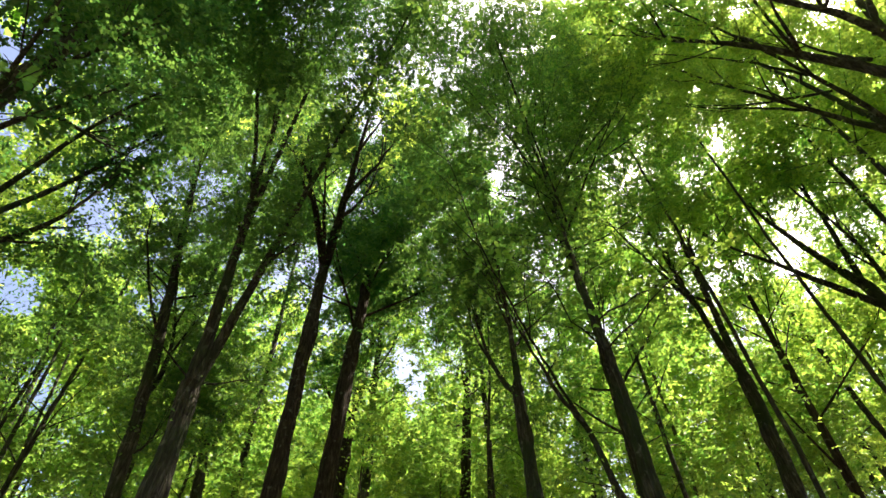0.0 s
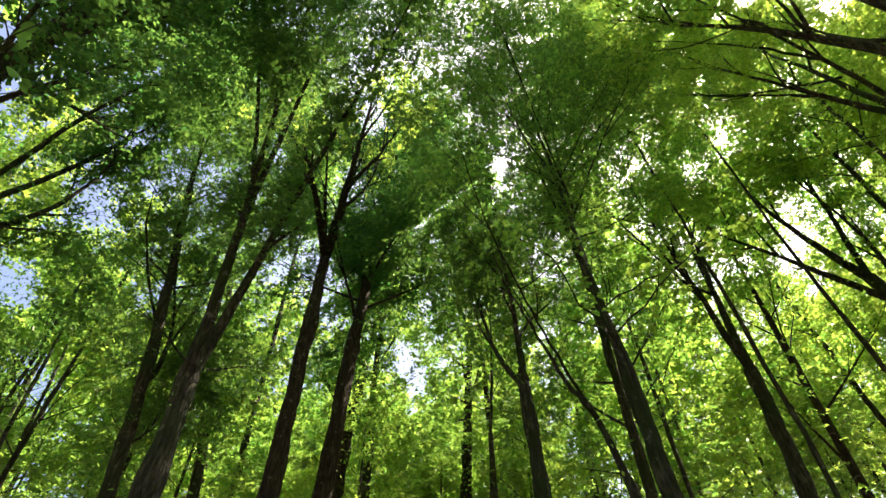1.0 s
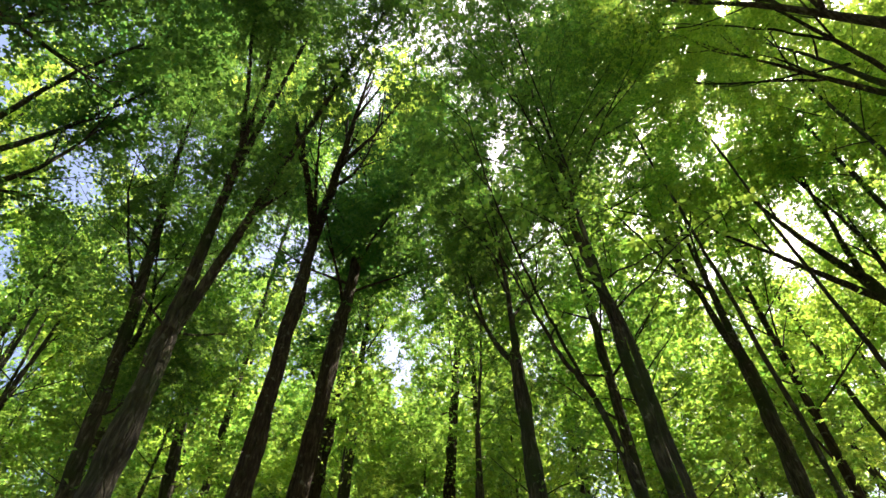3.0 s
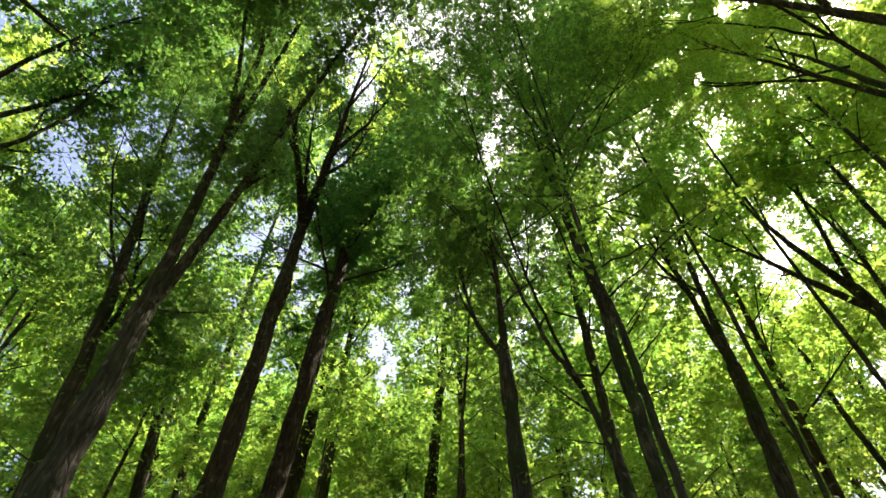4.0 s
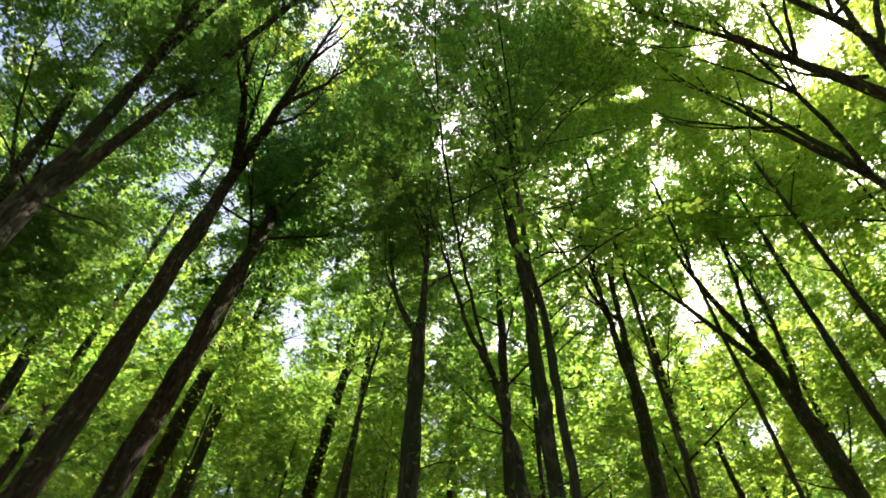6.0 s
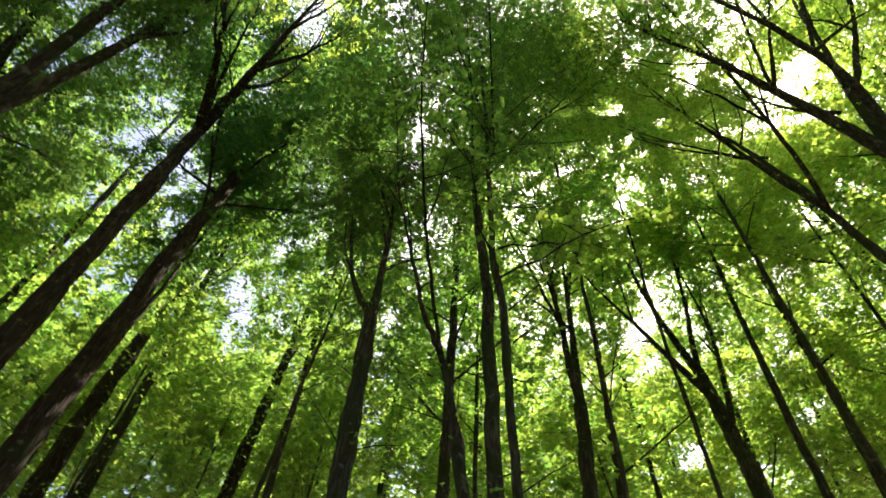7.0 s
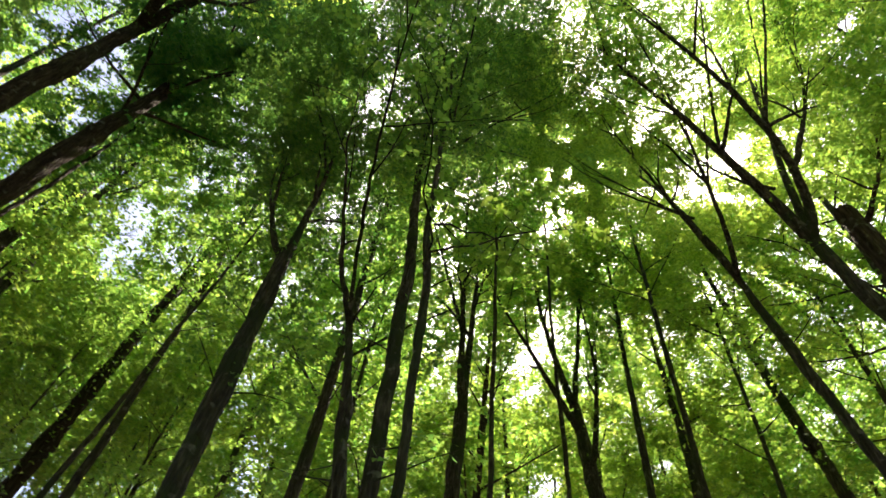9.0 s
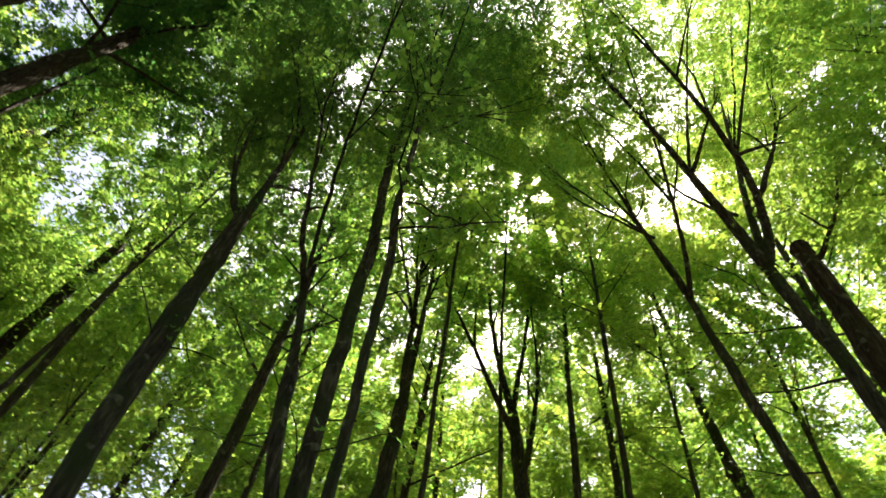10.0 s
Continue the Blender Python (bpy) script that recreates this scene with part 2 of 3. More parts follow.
def leaves(centres, per, spread, size, rng, cut=True, folded=False):
    """Sprays of small pointed leaves (folded: kites with a bent midrib): flat twiglets round the given places, with leaves set alternately along each."""
    row = 11
    sets = max(1, round(per / row))
    m = len(centres) * sets
    root = np.repeat(centres, sets, axis=0) + rng.normal(0, 1, (m, 3)) * np.array(spread)
    az = rng.uniform(0, 2 * math.pi, m)
    dip = rng.normal(-0.12, 0.22, m)
    way = np.stack([np.cos(az) * np.cos(dip), np.sin(az) * np.cos(dip), np.sin(dip)], 1)
    run = size * rng.uniform(3.0, 6.5, m)
    t = np.linspace(0.05, 1.0, row)[None, :, None]
    c = (root[:, None, :] + way[:, None, :] * run[:, None, None] * t).reshape(-1, 3)
    n = len(c)
    side = np.tile(np.where(np.arange(row) % 2, 1.0, -1.0), m)
    az2 = np.repeat(az, row) + side * rng.uniform(0.5, 1.25, n)
    dip2 = np.repeat(dip, row) + rng.normal(-0.2, 0.33, n)
    f = np.stack([np.cos(az2) * np.cos(dip2), np.sin(az2) * np.cos(dip2), np.sin(dip2)], 1)
    c = c + f * size * 0.5 + rng.normal(0, 0.18 * size, (n, 3))
    if cut:
        keep = ~(in_sight_cone(c, rng) | sun_gaps(c, rng) | hides_stem(c, rng))
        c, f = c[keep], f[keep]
        n = len(c)
    if n == 0:
        return None
    up = np.array([0, 0, 1.0]) + rng.normal(0, 0.42, (n, 3))
    s = np.cross(f, up)
    s /= np.linalg.norm(s, axis=1)[:, None] + 1e-9
    nrm = np.cross(s, f)
    L = size * rng.uniform(0.75, 1.4, n)[:, None]
    W = L * rng.uniform(0.33, 0.46, n)[:, None]
    fold = L * rng.uniform(0.0, 0.14, n)[:, None]
    if not folded:
        skew = rng.uniform(-0.25, 0.25, n)[:, None] * L
        v = np.stack([c - f * L * 0.35 + s * W - f * skew, c + f * L * 0.65 - nrm * fold, c - f * L * 0.35 - s * W + f * skew], 1).reshape(-1, 3)
        return v, np.arange(3 * n).reshape(-1, 3)
    v = np.stack([c - f * L * 0.5, c - f * L * 0.08 + s * W + nrm * fold, c + f * L * 0.5 - nrm * fold * 0.6, c - f * L * 0.08 - s * W + nrm * fold], 1).reshape(-1, 3)
    return v, np.arange(4 * n).reshape(-1, 4)


def grow(start, way, length, r0, rng, twigs=4, lift=0.25):
    """A bough that bends upwards, with twigs: its tubes, and the places of its leaf sprays."""
    n = 7
    pts, p, d = [np.array(start)], np.array(start, float), np.array(way, float)
    for _ in range(n - 1):
        d = d + np.array([0, 0, lift / n]) + rng.normal(0, 0.09, 3)
        d /= np.linalg.norm(d)
        p = p + d * length / (n - 1)
        pts.append(p.copy())
    pts = np.array(pts)
    tubes = [tube(pts, np.linspace(r0, r0 * 0.18, n), 5)]
    spots = [pts[-1], pts[-2], pts[-3]]
    for k in range(twigs):
        i = int(rng.integers(2, n - 1))
        q = pts[i]
        w = pts[i] - pts[i - 1]
        w = w / (np.linalg.norm(w) + 1e-9) + rng.normal(0, 0.55, 3) * np.array([1, 1, 0.5])
        w /= np.linalg.norm(w)
        ln = length * rng.uniform(0.25, 0.5)
        tp = np.array([q, q + w * ln * 0.5 + rng.normal(0, 0.04, 3) * ln, q + w * ln + np.array([0, 0, 0.08 * ln])])
        tubes.append(tube(tp, np.array([0.38, 0.26, 0.1]) * r0 * (1 - 0.09 * i), 4))
        spots += [tp[2], (tp[1] + tp[2]) / 2]
    return tubes, np.array(spots)


class Stem:
    """The axis of a trunk: its place at 6 m, its lean and its bend."""

    def __init__(self, at, lean, bend):
        self.at, self.lean, self.bend = np.array(at), np.array(lean), np.array(bend)

    def point(self, z):
        u = np.asarray(z, float) - 6.0
        w = np.clip(u, -6, 8)
        xy = self.at + self.lean * u[..., None] + self.bend * (w * w + 2 * w * (u - w))[..., None]
        return np.concatenate([xy, np.asarray(z, float)[..., None]], -1)


def tree(label, at, lean=(0, 0), bend=(0, 0), girth=(0.3, 6), height=19.0, fork=None, limbs=(), crown=(8.0, 3.0), boughs=14, count=9000, bark=None,
         leaf=None, size=0.105, group="trees of the wood", seed=1, sides=14, category="tree", step=0.25, cut=True, shroud=3, folded=False, ivy=0, ivy_z=(2.6, 8.0), spread=0.34, free=0.0, bare=17):
    """A tree: trunk, main limbs (start, middle, end, radius), boughs with twigs, and a crown of leaves. free: the
    height up to which its stem is kept in the camera's view; bare: and how far its limbs are, in 25ths of their length.
    """
    rng = np.random.default_rng(seed)
    bark, leaf = bark or BARK_GREY, leaf or LEAF
    stem = Stem(at, lean, bend)
    base = stem.point(np.array(0.0))
    root = tagged(new("tree"), label, category, group)
    root.matrix_basis = pose(*base)
    top = fork or height
    z = np.arange(-0.15, top + 0.01, step * (0.7 if free else 1.0))
    wide = girth[0] / 2 / (1 - 0.93 * girth[1] / height) ** 0.6
    rad = wide * (1 - 0.93 * np.clip(z, 0, None) / height) ** 0.6
    rad = rad * (1 + 0.55 * np.exp(-np.clip(z, 0, None) / 0.35))          # root flare
    pts = stem.point(z)
    near = sides > 8
    sway = np.cumsum(rng.normal(0, 0.008 if near else 0.006, (len(z), 2)), axis=0)
    for zk in rng.uniform(1.5, top, 9):                                  # burrs and old branch scars
        rad = rad * (1 + rng.uniform(0.06, 0.2) * np.exp(-((z - zk) / rng.uniform(0.12, 0.3)) ** 2))
    pts[:, :2] += sway - np.linspace(0, 1, len(z))[:, None] * sway[-1]
    v, q = tube(pts, rad, sides, 0.085 if near else 0.05, rng)
    part("trunk", quick_mesh("trunk", v - base, q, bark, True), root)
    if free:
        keep_stem_in_view(pts[z <= free], rad[z <= free])
    spots = []

    def bough(p, way, ln, r, tw=4, lift=0.25):
        t, s = grow(p, way, ln, r, rng, tw, lift)
        bv, bq = join(t)
        part("bough", quick_mesh("bough", bv - base, bq, bark, True), root)
        spots.append(s)

    for (s, m, e, r) in limbs:
        s, m, e = (np.array(k, float) for k in (s, m, e))
        on = stem.point(s[2])
        if s[2] <= top + 0.1 and np.linalg.norm(on - s) < 0.7:
            s = on
        c = 2 * m - (s + e) / 2
        t = np.linspace(0, 1.35, 26)[:, None]
        lp = (1 - t) ** 2 * s + 2 * t * (1 - t) * c + t * t * e
        out = np.clip(t - 1.0, 0, None)
        lp = lp + out * np.array([0, 0, 1.0])
        lp[1:-1] += np.cumsum(rng.normal(0, 0.008, (24, 3)), axis=0)
        v, q = tube(lp, r * np.linspace(1, 0.1, 26) ** 1.15, 10, 0.04, rng)
        part("limb", quick_mesh("limb", v - base, q, bark, True), root)
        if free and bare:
            keep_stem_in_view(lp[:bare], r * np.linspace(1, 0.1, 26)[:bare])
        many, clad = (7, lp[9:]) if shroud < 3 else (1, lp[4::shroud])
        spots.append(np.repeat(clad, many, axis=0) + rng.normal(0, 0.14, (len(clad) * many, 3)))
        for k in (9, 12, 15, 17, 19, 21, 23, 24):
            d = lp[k] - lp[k - 1]
            d /= np.linalg.norm(d)
            w = d + rng.normal(0, 0.5, 3) + np.array([0, 0, 0.15])
            w /= np.linalg.norm(w)
            bough(lp[k], w, rng.uniform(0.5, 1.0) * crown[1] * 0.7, r * (0.62 - 0.02 * k), 3)
    tufts = []
    for k in range(7 if free else 0):                                    # thin twigs low on the stem, with few leaves
        zk, ak = rng.uniform(3.0, free), rng.uniform(0, 6.28)
        way = np.array([math.cos(ak), math.sin(ak), rng.uniform(0.1, 0.9)])
        t, tips = grow(stem.point(np.array(zk)), way / np.linalg.norm(way), rng.uniform(0.4, 1.0), 0.009, rng, 2)
        tv, tq = join(t)
        part("twig", quick_mesh("twig", tv - base, tq, bark, True), root)
        tufts.append(tips)
    if ivy:
        zi = rng.uniform(ivy_z[0], min(top, ivy_z[1]), ivy)
        ai = rng.uniform(0, 6.28, ivy)
        spots.append(stem.point(zi) + np.stack([np.cos(ai), np.sin(ai), 0 * ai], 1) * (girth[0] * 0.5 + rng.uniform(0.05, 0.3, ivy))[:, None])
    turn = rng.uniform(0, 6.28)
    for k in range(boughs):
        zz = crown[0] + (min(top, height) - crown[0]) * ((k + rng.uniform(0, 1)) / max(boughs, 1)) ** 0.85
        zz = min(zz, top - 0.05)
        h = max((zz - crown[0]) / max(height - crown[0], 1), 0.0)
        turn += 2.4 + rng.normal(0, 0.3)
        rise = rng.uniform(0.35, 1.1) + 0.8 * h
        w = np.array([math.cos(turn), math.sin(turn), rise])
        w /= np.linalg.norm(w)
        ln = crown[1] * rng.uniform(0.75, 1.15) * (1 - 0.5 * h ** 1.5)
        p = stem.point(np.array(zz))
        rr = wide * max(1 - 0.93 * zz / height, 0.02) ** 0.6
        bough(p, w, ln, min(0.36 * rr, 0.02 if size < 0.045 else 0.04), 5 if sides > 8 else 3)
    if spots and count:
        s = np.concatenate(spots)
        hang = (spread, spread, 0.15) if size < 0.12 else (0.5, 0.5, 0.3)
        CROWNS.append((root, base, s, max(8, int(count / len(s))), np.concatenate(tufts) if tufts else None, hang, size, rng, cut, folded, leaf))
    return root


def grow_crowns():
    for root, base, s, per, tufts, hang, size, rng, cut, folded, leaf in CROWNS:
        made = [leaves(s, per, hang, size, rng, cut=cut, folded=folded)]
        if tufts is not None:
            made.append(leaves(tufts, 12, (0.1, 0.1, 0.06), max(size * 0.9, 0.05), rng, cut=cut, folded=folded))
        made = [m for m in made if m is not None]
        if made:
            v, q = join(made)
            part("crown", quick_mesh("crown", v - base, q, leaf), root)


# ---- ground ----
def ground():
    n, half = 81, 150.0
    g = np.linspace(-1, 1, n)
    g = np.sign(g) * (0.25 * np.abs(g) + 0.75 * np.abs(g) ** 3) * half
    x, y = np.meshgrid(g, g, indexing="ij")
    zz = np.array([noise.noise(Vector((a * 0.15, b * 0.15, 3.0))) for a, b in zip(x.ravel(), y.ravel())]) * 0.12 - 0.06
    v = np.stack([x.ravel(), y.ravel(), zz], 1)
    i, j = np.meshgrid(np.arange(n - 1), np.arange(n - 1), indexing="ij")
    a = i * n + j
    q = np.stack([a, a + n, a + n + 1, a + 1], -1).reshape(-1, 4)
    ob = new("ground", quick_mesh("ground", v, q, gm, True))
    tagged(ob, "brown forest floor covered with dead leaves and moss", "ground", kind="structure")


ground()

# ---- the trees that stand near the path ----
GREY = "tall forest tree with grey-green bark and a high leafy crown"
tree("tall dark brown trunk that forks high up into bare limbs", (-2.95, 9.01), (0.018, 0.019), (-0.0008, 0.0001), (0.3, 7.6), 20, 12.3,
     [((-2.85, 9.13, 12.2), (-2.94, 7.77, 12.87), (-3.09, 7.03, 13.3), 0.1), ((-2.85, 9.13, 12.2), (-2.29, 7.95, 13.38), (-1.77, 6.7, 14.5), 0.13),
      ((-2.3, 7.95, 13.3), (-1.7, 7.6, 14.0), (-1.1, 7.1, 14.4), 0.06), ((-2.45, 8.3, 13.0), (-1.96, 8.3, 13.9), (-1.7, 8.1, 14.5), 0.05), ((-2.82, 8.65, 12.19), (-2.7, 7.83, 12.84), (-2.64, 7.11, 13.55), 0.055)],
     (12.0, 2.2), 0, 3600, BARK_BROWN, LEAF_LIT, size=0.072, free=12.3, seed=11)
tree("dark brown trunk that runs up into dense dark foliage", (-2.43, 10.06), (0.048, 0.003), (0.0024, 0.0007), (0.33, 7.1), 19, None, (), (9.9, 4.2), 24, 120000,
     BARK_BROWN, LEAF_SHADED, size=0.07, ivy=40, ivy_z=(12.4, 17.0), free=10.6, seed=12)
tree("dark trunk standing close behind a thicker one", (-3.24, 15.35), (-0.044, 0.031), (0.0101, 0.0038), (0.36, 10.5), 20, None, (), (11, 3.0), 14, 28000, BARK_BROWN, size=0.086, free=11.5, seed=13)
tree("slim pale trunk in the sunlit wood behind", (-2.42, 15.19), (0, -0.003), (0.0011, 0.0001), (0.26, 9.4), 17, None, (), (10.5, 2.4), 10, 16000, BARK_GREY, LEAF_LIT, size=0.086, free=10, seed=14)
tree("grey lichen-spotted trunk that forks into crooked limbs", (1.0, 6.95), (0.0, 0.075), (0.004, -0.0005), (0.165, 5.4), 15, 6.9,
     [((0.98, 7.0, 6.7), (0.69, 7.25, 7.6), (0.57, 7.5, 9.2), 0.05), ((1.0, 7.0, 6.75), (1.02, 7.0, 7.6), (0.98, 6.9, 9.4), 0.07)], (7.2, 3.0), 0, 32000, BARK_MOSSY, LEAF_SHADED, size=0.041, ivy=4, free=6.9, seed=15)
tree("straight mossy trunk close to the path", (2.06, 6.02), (-0.004, 0.069), (-0.0011, 0.0012), (0.138, 5.0), 16, None, [((2.1, 6.35, 10.0), (3.2, 6.0, 12.2), (4.9, 5.5, 14.0), 0.026), ((2.1, 6.4, 9.2), (2.9, 5.4, 10.8), (3.9, 4.4, 12.2), 0.024), ((2.1, 6.5, 10.6), (4.2, 6.6, 13.2), (6.3, 6.8, 15.6), 0.024), ((2.1, 6.5, 10.9), (3.3, 7.4, 13.0), (4.4, 8.2, 15.2), 0.022)], (8.2, 3.6), 24, 104000, BARK_MOSSY, LEAF, size=0.039, ivy=34, ivy_z=(8.3, 12.0), free=8.3, bare=0, seed=16)
slim_tree = tree("slim trunk standing beside a thicker one", (1.97, 5.34), (-0.032, 0.002), (-0.0008, 0.0007), (0.075, 4.5), 15, None, [((1.77, 5.25, 8.6), (1.4, 4.4, 11.0), (0.9, 3.4, 13.2), 0.018), ((1.75, 5.25, 9.2), (0.9, 4.9, 11.6), (0.0, 4.5, 13.8), 0.017)], (8.0, 3.0), 14, 80000, BARK_MOSSY, LEAF_SHADED, size=0.041, ivy=20, ivy_z=(7.8, 11.0), free=7.6, bare=0, seed=17)
tree("thin crooked young tree that leans over the path", (1.59, 6.21), (-0.131, 0.157), (-0.0007, 0.0001), (0.082, 4.5), 9, 5.6,
     [((1.68, 6.12, 5.5), (1.25, 5.95, 6.2), (0.79, 5.52, 7.2), 0.035), ((1.66, 6.13, 5.55), (0.95, 4.95, 6.0), (0.34, 3.62, 6.2), 0.022)], (5.6, 1.5), 0, 1900, BARK_MOSSY, size=0.052, folded=True, free=5.6, seed=18)
tree("grey trunk that divides into two rising stems", (5.65, 9.44), (0.088, 0.022), (-0.0013, 0.0023), (0.26, 7.4), 19, 8.8,
     [((5.86, 9.53, 8.7), (5.5, 9.2, 10.3), (5.0, 8.7, 12.2), 0.095), ((5.88, 9.52, 8.7), (6.06, 9.61, 11.0), (6.24, 9.73, 14.0), 0.105),
      ((6.06, 9.61, 11.0), (6.6, 10.2, 13.0), (7.2, 10.8, 15.5), 0.05), ((5.5, 9.2, 10.3), (4.9, 9.4, 12.5), (4.4, 9.8, 15.0), 0.045)], (10.5, 3.4), 0, 38000, BARK_MOSSY, LEAF_LIT, size=0.065, ivy=8, free=11.5, seed=19)
tree("tree with a dark trunk and a wide fan of limbs", (10.81, 10.01), (0.024, 0.064), (-0.0023, 0.0058), (0.37, 9.8), 19, 12.6,
     [((10.95, 10.4, 11.5), (9.24, 10.45, 12.74), (7.6, 10.28, 13.9), 0.10), ((10.9, 10.6, 12.4), (9.9, 10.6, 14.2), (8.9, 10.2, 15.9), 0.12),
      ((11.0, 10.15, 10.2), (10.3, 9.5, 11.8), (9.6, 9.0, 13.6), 0.09), ((10.9, 10.7, 12.5), (10.9, 10.4, 14.4), (10.6, 9.9, 16.4), 0.10)], (12, 2.8), 0, 44000, BARK_GREY, LEAF_LIT, size=0.072, free=12.6, seed=20)
tree(GREY, (10.33, 8.43), (0.012, 0.014), (0.0012, -0.0005), (0.16, 9.6), 18, None, (), (13.0, 2.6), 14, 16000, BARK_GREY, size=0.079, free=13, seed=21)
tree(GREY, (12.49, 8.79), (0.094, -0.034), (-0.0009, 0.0072), (0.2, 11.3), 19, None, (), (12, 3.0), 14, 26000, BARK_GREY, LEAF_LIT, size=0.086, free=12.8, seed=22)
tree("leaning grey tree that spreads its limbs over the path", (6.35, 3.69), (0.0, 0.152), (0.0008, -0.0043), (0.115, 6.2), 16, 8.7,
     [((6.36, 4.01, 8.5), (5.72, 4.24, 9.76), (4.86, 4.4, 11.2), 0.055), ((6.36, 4.01, 8.5), (5.4, 3.6, 9.6), (4.1, 3.2, 11.0), 0.045),
      ((5.72, 4.24, 9.76), (5.6, 4.9, 11.2), (5.2, 5.6, 12.8), 0.026), ((5.4, 3.6, 9.6), (4.8, 3.9, 11.0), (3.9, 4.4, 12.6), 0.024),
      ((6.5, 4.3, 10.5), (6.1, 5.2, 12.0), (5.6, 6.0, 13.8), 0.026), ((6.36, 4.01, 8.5), (6.6, 4.6, 11.5), (7.2, 5.4, 14.6), 0.055)], (9.0, 2.8), 0, 62000, BARK_GREY, LEAF_LIT, size=0.043, free=8.7, seed=23)
tree(GREY, (13.5, 5.63), (-0.021, 0.110), (0.0004, -0.0018), (0.26, 11.5), 19, None, (), (12, 3.2), 14, 26000, BARK_GREY, LEAF_LIT, size=0.086, free=11.5, seed=24)
tree("grey tree forked into two long arching limbs", (5.55, 2.75), (0.037, 0.097), (0.0, -0.0014), (0.155, 6.1), 17, 7.7,
     [((5.59, 2.8, 7.58), (4.95, 3.16, 9.26), (3.83, 3.51, 10.8), 0.082), ((5.59, 2.8, 7.58), (4.98, 2.51, 9.19), (3.4, 2.8, 11.25), 0.07),
      ((5.3, 2.62, 8.5), (5.4, 2.13, 9.45), (5.36, 1.69, 10.4), 0.045),
      ((4.95, 3.16, 9.26), (4.6, 2.6, 11.0), (4.0, 1.9, 12.6), 0.028), ((4.98, 2.51, 9.2), (4.6, 1.8, 10.6), (4.0, 1.0, 12.0), 0.026),
      ((5.3, 2.9, 8.4), (5.9, 3.6, 10.6), (6.1, 4.1, 12.8), 0.028), ((6.0, 2.5, 10.8), (5.6, 1.9, 12.2), (4.9, 1.2, 13.6), 0.024),
      ((5.6, 2.78, 7.6), (6.0, 2.5, 10.8), (6.5, 2.1, 14.0), 0.06)], (8.5, 2.8), 0, 60000, BARK_GREY, LEAF_LIT, size=0.043, free=7.7, seed=25)
tree("thick dark stump of a broken tree with one side limb", (6.26, 2.43), (0.0, 0.026), (0.0, -0.0003), (0.26, 7.3), 22, 8.5,
     [((6.25, 2.46, 8.0), (6.24, 2.19, 8.25), (6.18, 1.8, 8.8), 0.05)], (8.3, 1.4), 0, 4000, BARK_BROWN, size=0.058, free=8.5, seed=26)
tree("thick mossy trunk forked into two leafy limbs", (-3.16, 5.76), (0.004, -0.016), (0.0020, 0.0013), (0.235, 5.2), 18, 6.2,
     [((-3.17, 5.75, 5.95), (-3.0, 5.31, 8.46), (-2.44, 3.88, 11.01), 0.095), ((-3.17, 5.75, 5.95), (-2.52, 5.37, 7.98), (-1.0, 3.83, 10.52), 0.085),
      # the third limb is added above the view, to shade the low tree
      ((-3.0, 5.31, 8.46), (-2.3, 4.4, 11.5), (-1.6, 3.6, 14.0), 0.05), ((-2.9, 5.1, 9.0), (-3.0, 4.0, 11.0), (-2.9, 2.9, 12.6), 0.04)], (6.5, 1.0), 2, 86000,
     BARK_MOSSY, LEAF_SHADED, size=0.042, shroud=1, ivy=22, spread=0.25, free=6.2, bare=10, seed=27)
tree("dark slender tree leaning away from the path", (-5.16, 8.38), (-0.097, -0.083), (-0.0016, -0.0012), (0.21, 7.5), 16, None, [((-5.42, 8.55, 7.8), (-5.32, 8.5, 8.9), (-5.49, 8.31, 10.2), 0.07), ((-5.2, 8.42, 6.8), (-5.05, 8.48, 7.1), (-4.94, 8.61, 7.56), 0.03)], (8, 2.8), 14, 60000, BARK_MOSSY, LEAF_SHADED, size=0.05, free=11, seed=28)
tree(GREY, (0.12, 16.59), (0.044, -0.001), (0.0026, 0.0), (0.32, 9.9), 19, None, (), (12, 3.2), 15, 26000, BARK_BROWN, LEAF_LIT, size=0.086, free=11.5, seed=29)
tree("slender young tree with thin bare twigs below", (0.55, 11.54), (0.088, -0.001), (0.0013, 0.0), (0.07, 8.3), 14, None, (), (8.5, 2.0), 12, 18000, BARK_GREY, LEAF, size=0.079, free=10, seed=30)
tree(GREY, (-6.14, 14.14), (-0.1, -0.04), (-0.0017, -0.0010), (0.28, 8.9), 18, None, (), (10, 3.0), 14, 28000, BARK_GREY, size=0.086, free=9.5, seed=31)
tree(GREY, (10.93, 13.02), (-0.032, 0.030), (-0.0005, 0.0005), (0.15, 9.7), 19, None, (), (11, 3.2), 14, 28000, BARK_GREY, LEAF_LIT, size=0.086, free=11, seed=32)
tree(GREY, (14.13, 17.48), (-0.044, 0.049), (-0.0003, 0.0011), (0.22, 13.7), 20, None, (), (12, 3.0), 12, 22000, BARK_GREY, LEAF_LIT, size=0.094, seed=33)
tree("tree whose long leafy limbs reach in from the side", (-8.4, 5.7), (0.01, 0.0), (0.0, 0.0), (0.3, 7.0), 17, 9.4,
     [((-8.35, 5.75, 9.2), (-7.62, 6.5, 10.6), (-7.06, 6.49, 12.43), 0.075), ((-8.35, 5.7, 9.3), (-7.52, 6.55, 12.75), (-6.42, 6.63, 15.23), 0.07), ((-8.3, 5.6, 9.3), (-6.6, 5.05, 11.54), (-5.36, 4.84, 12.95), 0.06)],
     (9, 2.6), 3, 50000, BARK_MOSSY, LEAF_SHADED, size=0.07, free=9.4, seed=34)
